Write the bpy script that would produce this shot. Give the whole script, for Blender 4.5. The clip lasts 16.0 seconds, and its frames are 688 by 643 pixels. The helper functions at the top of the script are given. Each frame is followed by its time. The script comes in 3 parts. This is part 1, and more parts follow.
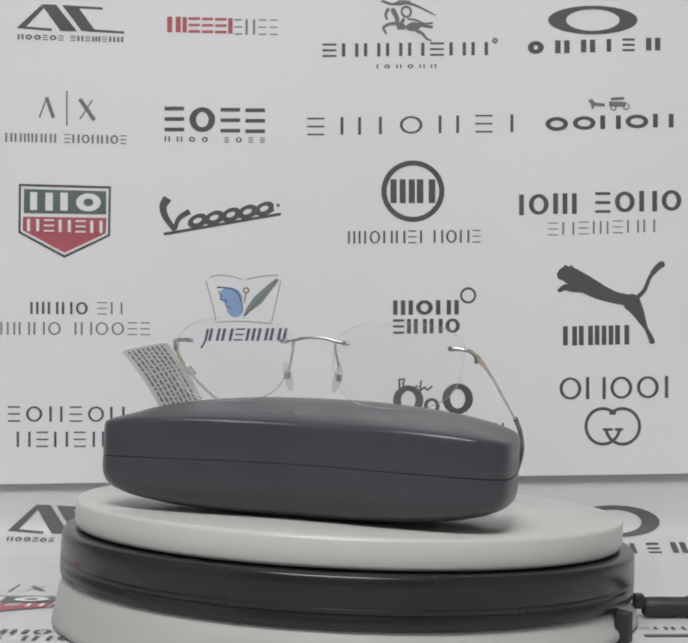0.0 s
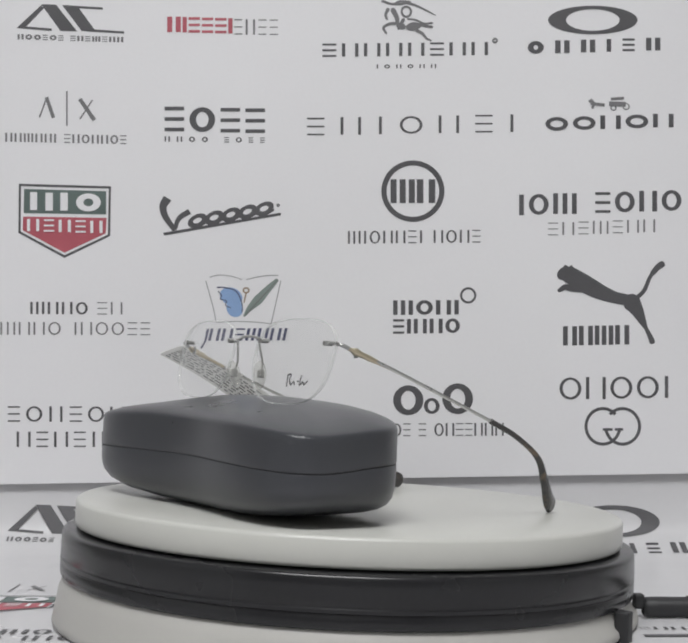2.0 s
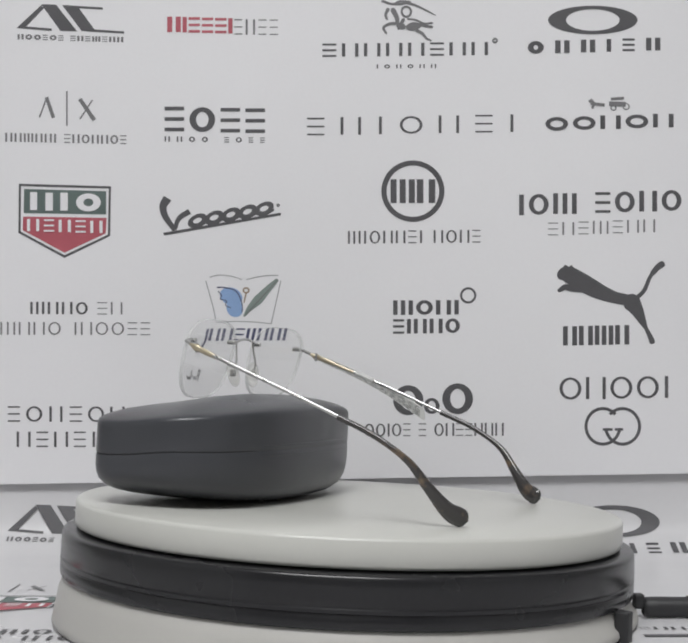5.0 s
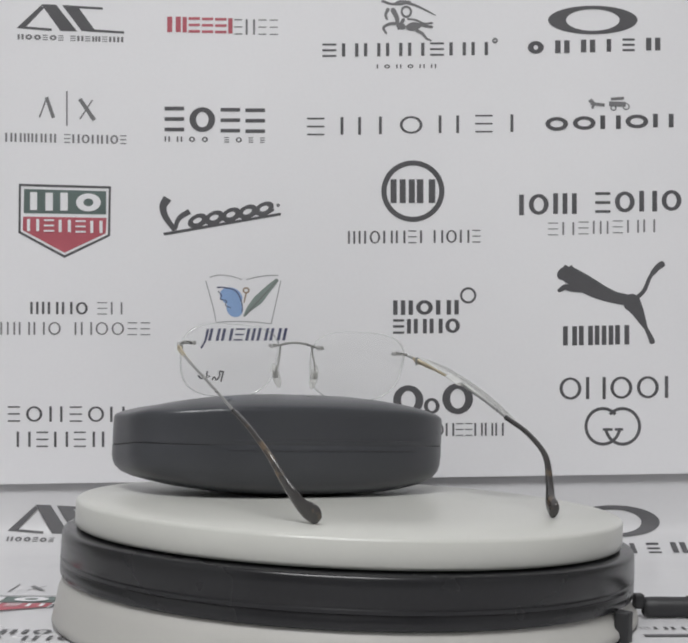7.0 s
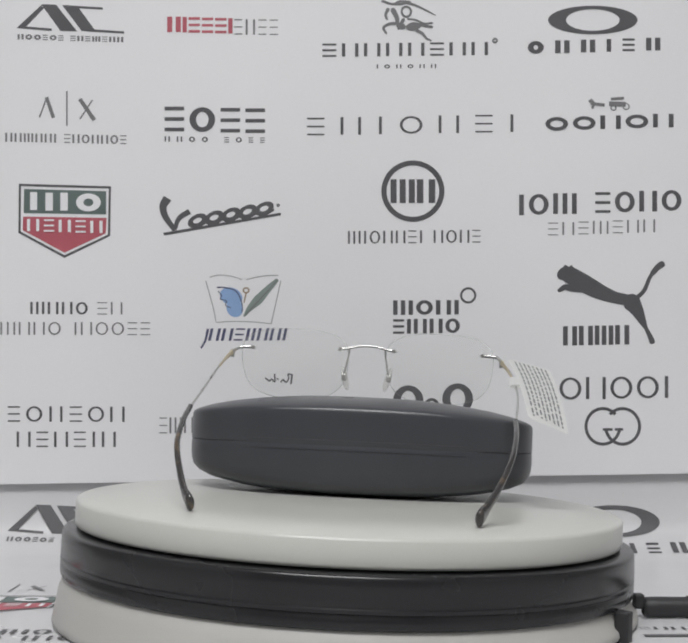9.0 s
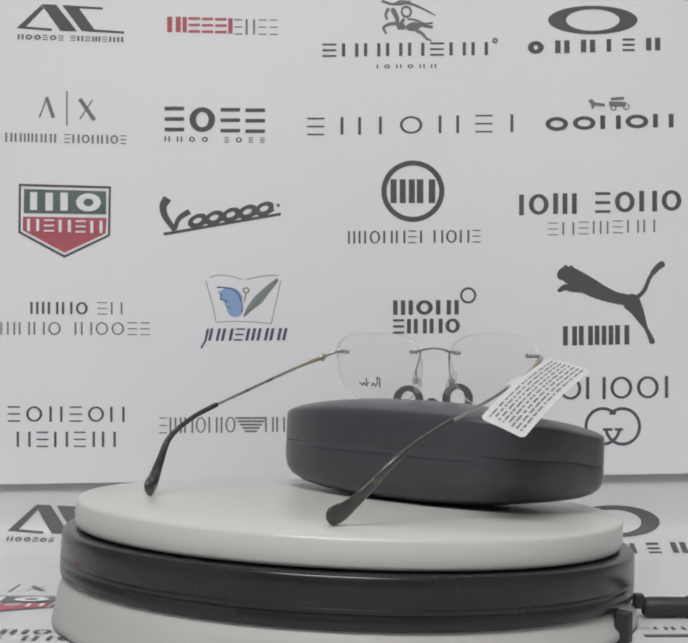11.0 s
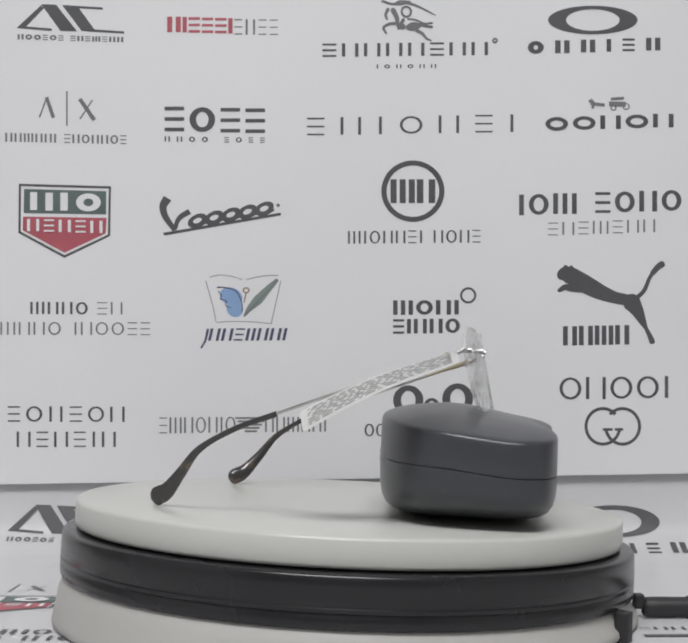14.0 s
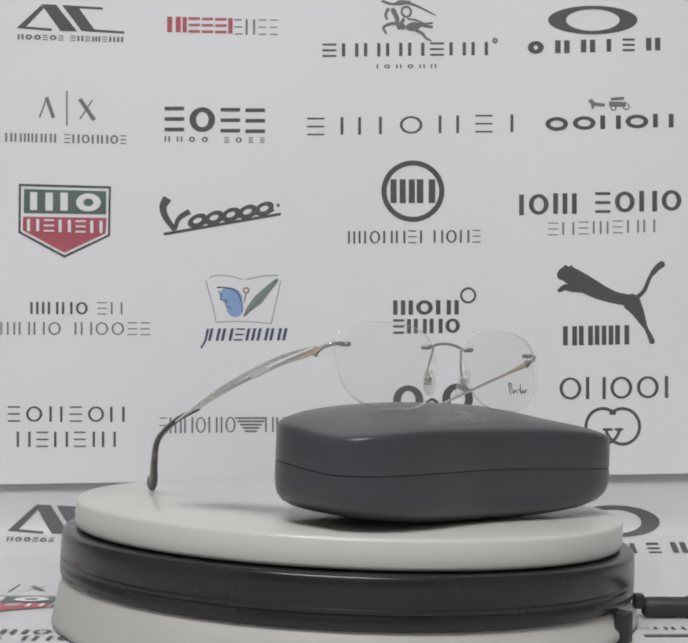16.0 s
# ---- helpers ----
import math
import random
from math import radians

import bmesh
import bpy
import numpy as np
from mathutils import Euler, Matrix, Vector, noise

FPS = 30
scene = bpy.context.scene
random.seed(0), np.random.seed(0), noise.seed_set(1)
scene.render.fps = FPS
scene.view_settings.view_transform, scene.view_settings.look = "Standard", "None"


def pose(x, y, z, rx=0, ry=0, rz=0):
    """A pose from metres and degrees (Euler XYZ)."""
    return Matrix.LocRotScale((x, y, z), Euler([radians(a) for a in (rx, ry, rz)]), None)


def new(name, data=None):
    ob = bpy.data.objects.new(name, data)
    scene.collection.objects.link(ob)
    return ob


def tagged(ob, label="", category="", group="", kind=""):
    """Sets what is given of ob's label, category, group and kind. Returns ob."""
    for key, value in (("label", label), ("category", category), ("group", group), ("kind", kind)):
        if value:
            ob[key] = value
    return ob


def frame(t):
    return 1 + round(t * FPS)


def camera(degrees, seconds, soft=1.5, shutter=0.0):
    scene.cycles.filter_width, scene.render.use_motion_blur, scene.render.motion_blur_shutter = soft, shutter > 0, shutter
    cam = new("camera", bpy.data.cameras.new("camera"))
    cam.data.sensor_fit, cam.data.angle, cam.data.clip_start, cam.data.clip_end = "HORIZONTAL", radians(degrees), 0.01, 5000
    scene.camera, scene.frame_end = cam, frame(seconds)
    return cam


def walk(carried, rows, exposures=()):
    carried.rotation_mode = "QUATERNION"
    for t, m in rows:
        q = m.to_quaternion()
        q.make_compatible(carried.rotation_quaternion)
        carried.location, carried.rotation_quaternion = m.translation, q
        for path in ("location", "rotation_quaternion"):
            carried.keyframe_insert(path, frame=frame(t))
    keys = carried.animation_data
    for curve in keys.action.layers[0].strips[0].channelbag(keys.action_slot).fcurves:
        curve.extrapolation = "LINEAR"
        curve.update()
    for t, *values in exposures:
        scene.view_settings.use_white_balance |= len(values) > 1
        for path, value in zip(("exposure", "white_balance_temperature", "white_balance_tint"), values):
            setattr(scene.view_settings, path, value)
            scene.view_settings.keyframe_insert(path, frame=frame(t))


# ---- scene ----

# ---- camera: it stands still ----
cam = camera(30.72, 16.0, soft=2.25)
EYE = pose(-0.0024, -0.5663, 0.105, 92.5, 0, 0)
walk(cam, [(0.0, EYE), (16.0, EYE)], [(0.0, 0.0), (16.0, 0.0)])

# ---- world and light: a white room lit by one ceiling panel ----
world = bpy.data.worlds.new("room_air")
scene.world = world
world.use_nodes = True
world.node_tree.nodes["Background"].inputs["Color"].default_value = (0.9, 0.93, 1.0, 1)
world.node_tree.nodes["Background"].inputs["Strength"].default_value = 0.1


def area_lamp(name, size_x, size_y, watts, colour, m):
    data = bpy.data.lights.new(name, "AREA")
    data.shape, data.size, data.size_y, data.energy, data.color = "RECTANGLE", size_x, size_y, watts, colour
    ob = new(name, data)
    ob.matrix_world = m
    return ob


LAMP_AT = (-0.15, -1.35, 2.15)
area_lamp("ceiling_lamp", 1.3, 0.9, 44, (0.975, 0.985, 1.0), pose(*LAMP_AT, 0, 0, 0))

# ---- the turning plate: 18.68 degrees a second about a leaning axis ----
TABLE_TOP = pose(0, 0, 0.0482, 0, 2.42, 0)
RATE = -18.676


def turned(t):
    return TABLE_TOP @ pose(0, 0, 0, 0, 0, -0.486 + RATE * t)


# ---- materials ----
def nodes_of(name, base, rough, metal=0.0, spec=0.5):
    m = bpy.data.materials.new(name)
    m.use_nodes = True
    n, l = m.node_tree.nodes, m.node_tree.links
    b = n["Principled BSDF"]
    b.inputs["Base Color"].default_value = (*base, 1)
    b.inputs["Roughness"].default_value = rough
    b.inputs["Metallic"].default_value = metal
    b.inputs["Specular IOR Level"].default_value = spec
    return m, n, l, b


def surface(name, base, rough, metal=0.0, spec=0.5, vary=0.06, big=12.0, fine=900.0, bump=0.0, wear=0.08, stretch=(1, 1, 1)):
    """Plain paint, paper or plastic with large blotches, fine grain, uneven gloss and a fine relief."""
    m, n, l, b = nodes_of(name, base, rough, metal, spec)
    co = n.new("ShaderNodeTexCoord")
    mp = n.new("ShaderNodeMapping")
    mp.inputs["Scale"].default_value = stretch
    l.new(co.outputs["Object"], mp.inputs["Vector"])
    large, small = n.new("ShaderNodeTexNoise"), n.new("ShaderNodeTexNoise")
    large.inputs["Scale"].default_value, large.inputs["Detail"].default_value = big, 4
    small.inputs["Scale"].default_value, small.inputs["Detail"].default_value = fine, 3
    for t in (large, small):
        l.new(mp.outputs["Vector"], t.inputs["Vector"])
    mix = n.new("ShaderNodeMath")
    mix.operation = "MULTIPLY_ADD"
    l.new(small.outputs["Fac"], mix.inputs[0])
    mix.inputs[1].default_value = 0.5
    l.new(large.outputs["Fac"], mix.inputs[2])
    ramp = n.new("ShaderNodeMapRange")
    ramp.inputs["From Min"].default_value, ramp.inputs["From Max"].default_value = 0.35, 1.15
    ramp.inputs["To Min"].default_value, ramp.inputs["To Max"].default_value = 1 - vary, 1 + vary
    l.new(mix.outputs[0], ramp.inputs["Value"])
    tint = n.new("ShaderNodeVectorMath")
    tint.operation = "SCALE"
    tint.inputs[0].default_value = base
    l.new(ramp.outputs[0], tint.inputs["Scale"])
    l.new(tint.outputs[0], b.inputs["Base Color"])
    gloss = n.new("ShaderNodeMapRange")
    gloss.inputs["From Min"].default_value, gloss.inputs["From Max"].default_value = 0.3, 0.7
    gloss.inputs["To Min"].default_value, gloss.inputs["To Max"].default_value = max(0.02, rough - wear), rough + wear
    l.new(large.outputs["Fac"], gloss.inputs["Value"])
    l.new(gloss.outputs[0], b.inputs["Roughness"])
    if bump:
        bp = n.new("ShaderNodeBump")
        bp.inputs["Strength"].default_value, bp.inputs["Distance"].default_value = bump, 0.0004
        l.new(small.outputs["Fac"], bp.inputs["Height"])
        l.new(bp.outputs[0], b.inputs["Normal"])
    return m


BOARD = surface("white_print_sheet", (0.835, 0.83, 0.85), 0.5, vary=0.025, big=7, fine=500, bump=0.06)
SHEET = surface("white_vinyl_sheet", (0.65, 0.645, 0.66), 0.32, vary=0.03, big=9, fine=300, bump=0.08)
INK = surface("faded_black_ink", (0.100, 0.098, 0.105), 0.5, vary=0.15, big=60, fine=900)
INK_GREY = surface("grey_ink", (0.19, 0.188, 0.195), 0.5, vary=0.15, big=60, fine=900)
INK_LIGHT = surface("pale_grey_ink", (0.30, 0.30, 0.31), 0.5, vary=0.15, big=60, fine=900)
INK_RED = surface("faded_red_ink", (0.48, 0.115, 0.145), 0.5, vary=0.12, big=60, fine=900)
INK_GREEN = surface("dull_green_ink", (0.125, 0.165, 0.155), 0.5, vary=0.12, big=60, fine=900)
INK_BLUE = surface("light_blue_ink", (0.28, 0.42, 0.68), 0.5, vary=0.12, big=60, fine=900)
INK_OLIVE = surface("olive_green_ink", (0.24, 0.29, 0.27), 0.5, vary=0.2, big=80, fine=900)
INK_NAVY = surface("navy_ink", (0.075, 0.08, 0.15), 0.5, vary=0.12, big=60, fine=900)
INK_TAN = surface("tan_ink", (0.35, 0.26, 0.18), 0.5, vary=0.12, big=60, fine=900)
PLATE = surface("ivory_plastic", (0.60, 0.60, 0.565), 0.30, vary=0.012, big=25, fine=700, bump=0.0, wear=0.015)
BASE_WHITE = surface("white_plastic", (0.52, 0.51, 0.485), 0.4, vary=0.03, big=20, fine=600, bump=0.05)
BLACK = surface("black_gloss_plastic", (0.019, 0.019, 0.021), 0.26, spec=0.45, vary=0.15, big=18, fine=500, bump=0.02, wear=0.05)
RUBBER = surface("black_rubber", (0.028, 0.028, 0.03), 0.5, vary=0.2, big=40, fine=700, bump=0.1)
LEATHER = surface("dark_grey_leatherette", (0.056, 0.058, 0.066), 0.30, vary=0.12, big=30, fine=1500, bump=0.2, wear=0.03)
SEAM = surface("dark_seam", (0.036, 0.036, 0.039), 0.6, vary=0.1)
STEEL = surface("polished_steel", (0.60, 0.60, 0.59), 0.32, metal=1.0, vary=0.1, big=120, fine=1500, wear=0.08)
GILT = surface("pale_gold_metal", (0.70, 0.62, 0.46), 0.38, metal=1.0, vary=0.1, big=120, fine=1500, wear=0.08)
PAPER = surface("tag_paper", (0.94, 0.94, 0.94), 0.36, vary=0.04, big=60, fine=900)


def let_through(m, colour, share):
    """Thin paper: part of the light passes through."""
    n, l = m.node_tree.nodes, m.node_tree.links
    thin, mix = n.new("ShaderNodeBsdfTranslucent"), n.new("ShaderNodeMixShader")
    thin.inputs["Color"].default_value = (*colour, 1)
    mix.inputs["Fac"].default_value = share
    l.new(n["Principled BSDF"].outputs[0], mix.inputs[1])
    l.new(thin.outputs[0], mix.inputs[2])
    l.new(mix.outputs[0], n["Material Output"].inputs["Surface"])


let_through(PAPER, (0.95, 0.95, 0.93), 0.5)
TAG_INK = surface("tag_ink", (0.20, 0.20, 0.205), 0.32, vary=0.2, big=200, fine=1500)
# assumed grey for the unseen wall behind the camera; weakens light from the front
SHADE_WALL = surface("light_cutting_grey", (0.22, 0.22, 0.21), 0.7, vary=0.06, big=3, fine=120, bump=0.1)
ROOM = surface("white_wall_paint", (0.58, 0.58, 0.57), 0.7, vary=0.04, big=3, fine=120, bump=0.1)
WOOD = surface("grey_laminate", (0.32, 0.30, 0.28), 0.45, vary=0.12, big=8, fine=200, stretch=(1, 8, 1))


def tortoise():
    """Dark acetate with amber clouds."""
    m, n, l, b = nodes_of("tortoise_acetate", (0.03, 0.025, 0.02), 0.22)
    co = n.new("ShaderNodeTexCoord")
    t = n.new("ShaderNodeTexNoise")
    t.inputs["Scale"].default_value, t.inputs["Detail"].default_value = 130, 3
    l.new(co.outputs["Object"], t.inputs["Vector"])
    r = n.new("ShaderNodeValToRGB")
    r.color_ramp.elements[0].position, r.color_ramp.elements[0].color = 0.56, (0.050, 0.047, 0.047, 1)
    r.color_ramp.elements[1].position, r.color_ramp.elements[1].color = 0.78, (0.22, 0.15, 0.09, 1)
    l.new(t.outputs["Fac"], r.inputs["Fac"])
    l.new(r.outputs[0], b.inputs["Base Color"])
    b.inputs["Coat Weight"].default_value = 0.4
    return m


ACETATE = tortoise()
def thin_glass(name, tint, frost):
    """Clear thin plastic: see-through, with a Fresnel gloss and a little frost."""
    m = bpy.data.materials.new(name)
    m.use_nodes = True
    n, l = m.node_tree.nodes, m.node_tree.links
    n.remove(n["Principled BSDF"])
    see, shine, face = n.new("ShaderNodeBsdfTransparent"), n.new("ShaderNodeBsdfGlossy"), n.new("ShaderNodeLayerWeight")
    see.inputs["Color"].default_value = (*tint, 1)
    shine.inputs["Roughness"].default_value = 0.03
    face.inputs["Blend"].default_value = 0.5
    steep, fres = n.new("ShaderNodeMath"), n.new("ShaderNodeMath")
    steep.operation, fres.operation = "POWER", "MULTIPLY_ADD"
    l.new(face.outputs["Facing"], steep.inputs[0])
    steep.inputs[1].default_value = 5.0
    l.new(steep.outputs[0], fres.inputs[0])
    fres.inputs[1].default_value, fres.inputs[2].default_value = 0.75, 0.025
    a = n.new("ShaderNodeMixShader")
    l.new(fres.outputs[0], a.inputs["Fac"])
    l.new(see.outputs[0], a.inputs[1])
    l.new(shine.outputs[0], a.inputs[2])
    milk, b = n.new("ShaderNodeBsdfDiffuse"), n.new("ShaderNodeMixShader")
    milk.inputs["Color"].default_value = (0.85, 0.85, 0.85, 1)
    b.inputs["Fac"].default_value = frost
    l.new(a.outputs[0], b.inputs[1])
    l.new(milk.outputs[0], b.inputs[2])
    l.new(b.outputs[0], n["Material Output"].inputs["Surface"])
    return m


LENS = thin_glass("clear_lens", (0.994, 0.996, 0.994), 0.016)
SOFT_CLEAR = thin_glass("clear_silicone", (0.95, 0.95, 0.93), 0.16)
LENS_EDGE = thin_glass("polished_lens_edge", (0.94, 0.95, 0.94), 0.24)


def lamp_glow():
    m = bpy.data.materials.new("lit_diffuser")
    m.use_nodes = True
    b = m.node_tree.nodes["Principled BSDF"]
    b.inputs["Emission Color"].default_value, b.inputs["Emission Strength"].default_value = (1, 0.98, 0.95, 1), 3.0
    return m


GLOW = lamp_glow()


# ---- mesh helpers ----
def part(name, bm, material, parent=None, label="", smooth=True):
    me = bpy.data.meshes.new(name)
    bmesh.ops.recalc_face_normals(bm, faces=bm.faces)
    bm.to_mesh(me)
    bm.free()
    me.materials.append(material)
    if smooth:
        me.shade_smooth()
        me.set_sharp_from_angle(angle=radians(42))
    ob = new(name, me)
    ob.parent = parent
    if label:
        tagged(ob, label)
    return ob


def empty(name, m, label, category, group="", kind=""):
    ob = new(name)
    ob.empty_display_size = 0.02
    ob.matrix_world = m
    return tagged(ob, label, category, group, kind)


def box(bm, x0, x1, y0, y1, z0, z1, bevel=0.0):
    r = bmesh.ops.create_cube(bm, size=1)
    bmesh.ops.transform(bm, verts=r["verts"], matrix=Matrix.LocRotScale(((x0 + x1) / 2, (y0 + y1) / 2, (z0 + z1) / 2), None, (x1 - x0, y1 - y0, z1 - z0)))
    if bevel:
        edges = list({e for v in r["verts"] for e in v.link_edges})
        bmesh.ops.bevel(bm, geom=edges, offset=bevel, segments=3, profile=0.5, affect="EDGES")
    return bm


def bridge_rings(bm, rings, cap_start=True, cap_end=True, loop=True):
    """Skin a run of point rings."""
    vs = [[bm.verts.new(p) for p in ring] for ring in rings]
    for a, b in zip(vs, vs[1:]):
        n = len(a)
        for i in range(n if loop else n - 1):
            j = (i + 1) % n
            bm.faces.new((a[i], a[j], b[j], b[i]))
    if cap_start:
        bm.faces.new(list(reversed(vs[0])))
    if cap_end:
        bm.faces.new(vs[-1])
    return bm


def lathe(bm, profile, n=160, cap_start=True, cap_end=True):
    """Turn a profile of (radius, height) about the z axis."""
    return bridge_rings(bm, [[(r * math.cos(2 * math.pi * i / n), r * math.sin(2 * math.pi * i / n), z) for i in range(n)] for r, z in profile], cap_start, cap_end)


def spline(points, steps=8):
    """A smooth run through a few points."""
    p = [Vector(q) for q in points]
    p = [2 * p[0] - p[1], *p, 2 * p[-1] - p[-2]]
    out = []
    for i in range(1, len(p) - 2):
        for k in range(steps):
            t = k / steps
            a, b, c, d = p[i - 1:i + 3]
            out.append(0.5 * (2 * b + (c - a) * t + (2 * a - 5 * b + 4 * c - d) * t * t + (3 * b - a - 3 * c + d) * t ** 3))
    return out + [p[-2]]


def rod(bm, points, sizes, n=10, side=Vector((1, 0, 0))):
    """A rounded bar along points; sizes: half width across `side` and half height, per point."""
    rings = []
    for i, p in enumerate(points):
        tan = (points[min(i + 1, len(points) - 1)] - points[max(i - 1, 0)]).normalized()
        up = tan.cross(side).normalized()
        wide = up.cross(tan).normalized()
        a, b = sizes[i]
        rings.append([p + wide * a * math.cos(2 * math.pi * k / n) + up * b * math.sin(2 * math.pi * k / n) for k in range(n)])
    return bridge_rings(bm, rings)


def squircle(a, b_back, b_front, power, n=96):
    out = []
    for i in range(n):
        c, s = math.cos(2 * math.pi * i / n), math.sin(2 * math.pi * i / n)
        b = b_back if s > 0 else b_front
        out.append((a * math.copysign(abs(c) ** (2 / power), c), b * math.copysign(abs(s) ** (2 / power), s)))
    return out


# ---- the room round the table: an unseen shell, added for bounced light ----
def slab(name, x0, x1, y0, y1, z0, z1, material, label, kind="structure", category=""):
    ob = part(name, box(bmesh.new(), x0, x1, y0, y1, z0, z1), material, smooth=False)
    return tagged(ob, label, category, kind=kind)


slab("room_floor", -2.0, 2.0, -2.6, 1.4, -0.85, -0.75, WOOD, "grey laminate floor under the table")
slab("ceiling", -2.0, 2.0, -2.6, 1.4, 2.28, 2.38, ROOM, "white painted ceiling over the table")
slab("wall_north", -2.0, 2.0, 1.4, 1.5, -0.75, 2.28, ROOM, "white painted wall behind the backdrop")
# added out of view and kept dark, so the plate's front gets less bounce
slab("shade_wall_south", -2.0, 2.0, -2.7, -2.6, -0.75, 2.28, SHADE_WALL, "unseen wall facing the backdrop, added in grey to dim the front light")
slab("wall_west", -2.1, -2.0, -2.6, 1.4, -0.75, 2.28, ROOM, "white painted side wall")
slab("wall_east", 2.0, 2.1, -2.6, 1.4, -0.75, 2.28, ROOM, "white painted side wall by the table")


def ceiling_light():
    thing = empty("ceiling_light", pose(LAMP_AT[0], LAMP_AT[1], 2.28), "flat rectangular white ceiling light panel, switched on", "ceiling light")
    bm = bmesh.new()
    for x0, x1, y0, y1 in ((-0.7, -0.66, -0.5, 0.5), (0.66, 0.7, -0.5, 0.5), (-0.66, 0.66, -0.5, -0.46), (-0.66, 0.66, 0.46, 0.5)):
        box(bm, x0, x1, y0, y1, -0.07, 0.0, 0.004)
    part("frame", bm, BASE_WHITE, thing)
    part("diffuser", box(bmesh.new(), -0.657, 0.657, -0.457, 0.457, -0.06, -0.05), GLOW, thing, "glowing white diffuser")


ceiling_light()


def work_table():
    thing = empty("table", pose(0, -0.1, -0.0035), "plain grey table under the white sheet", "table")
    part("tabletop", box(bmesh.new(), -0.75, 0.75, -0.75, 0.45, -0.03, 0, 0.003), WOOD, thing)
    leg = box(bmesh.new(), -0.025, 0.025, -0.025, 0.025, -0.7465, -0.03, 0.003)
    first = part("leg", leg, WOOD, thing)
    first.location = (-0.68, -0.68, 0)
    for x, y in ((0.68, -0.68), (-0.68, 0.38), (0.68, 0.38)):
        other = new("leg", first.data)
        other.parent, other.location = thing, (x, y, 0)


work_table()

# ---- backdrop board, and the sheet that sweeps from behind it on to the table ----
WALL_Y = 0.1737
F, COS_T, SIN_T = 2854.3, math.cos(radians(2.5)), math.sin(radians(2.5))
UNIT = 0.0002593


def board_at(u, v):
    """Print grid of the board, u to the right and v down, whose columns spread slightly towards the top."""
    e = (733 - v) / F
    d = COS_T - SIN_T * e
    return Vector((-0.0024 + 0.74 * (u - 784) / F / d, WALL_Y - 0.0001, 0.105 + 0.74 * (SIN_T + COS_T * e) / d))


PROFILE = spline([(0, 0.1785, 0.070), (0, 0.1780, 0.046), (0, 0.1758, 0.028), (0, 0.1690, 0.0125), (0, 0.1550, 0.0040), (0, 0.1340, 0.0006), (0, 0.105, 0)], 12) + [Vector((0, -0.62, 0))]


def sheet_at(u, s):
    """u metres across, s metres along the sheet from its upper edge, a hair above it."""
    for a, b in zip(PROFILE, PROFILE[1:]):
        step = (b - a).length
        if s <= step:
            break
        s -= step
    tan = (b - a).normalized()
    return Vector((u, 0, 0)) + a + tan * s + Vector((0, tan.z, -tan.y)) * 0.0003


def backdrop_board():
    bl, br = board_at(-700, 1116), board_at(2268, 1069)
    bm = bmesh.new()
    top = 0.75
    front = [Vector((bl.x, WALL_Y, bl.z)), Vector((br.x, WALL_Y, br.z)), Vector((br.x, WALL_Y, top)), Vector((bl.x, WALL_Y, top))]
    vs = [bm.verts.new(p) for p in front] + [bm.verts.new(p + Vector((0, 0.0018, 0))) for p in front]
    bm.faces.new(vs[:4])
    bm.faces.new(vs[7:3:-1])
    for i in range(4):
        j = (i + 1) % 4
        bm.faces.new((vs[i], vs[j], vs[4 + j], vs[4 + i]))
    bmesh.ops.bevel(bm, geom=bm.edges[:], offset=0.0003, segments=2, affect="EDGES")
    return tagged(part("backdrop", bm, BOARD, smooth=False), "white backdrop board printed with rows of dark and coloured marks", "backdrop", kind="structure")


def sweep_sheet():
    bm = bmesh.new()
    cols = 41
    rings = []
    for p in PROFILE[:-1] + [PROFILE[-2].lerp(PROFILE[-1], k / 24) for k in range(1, 25)]:
        row = []
        for i in range(cols):
            x = -0.62 + 1.24 * i / (cols - 1)
            flat = min(1.0, max(0.0, (0.09 - p.y) / 0.05))
            ripple = 0.0006 * noise.noise(Vector((x * 14, p.y * 14, 0.3))) * flat * min(1, abs(x) / 0.1) if abs(x) > 0.135 else 0
            row.append(p + Vector((x, 0, ripple - 0.0001 * flat)))
        rings.append(row)
    bridge_rings(bm, rings, False, False, loop=False)
    ob = part("ground_sheet", bm, SHEET)
    solid = ob.modifiers.new("thickness", "SOLIDIFY")
    solid.thickness, solid.offset = 0.0012, 1
    return tagged(ob, "white printed vinyl sheet sweeping down on to the table", "backdrop sheet", kind="structure")


BACKDROP = backdrop_board()
GROUND = sweep_sheet()


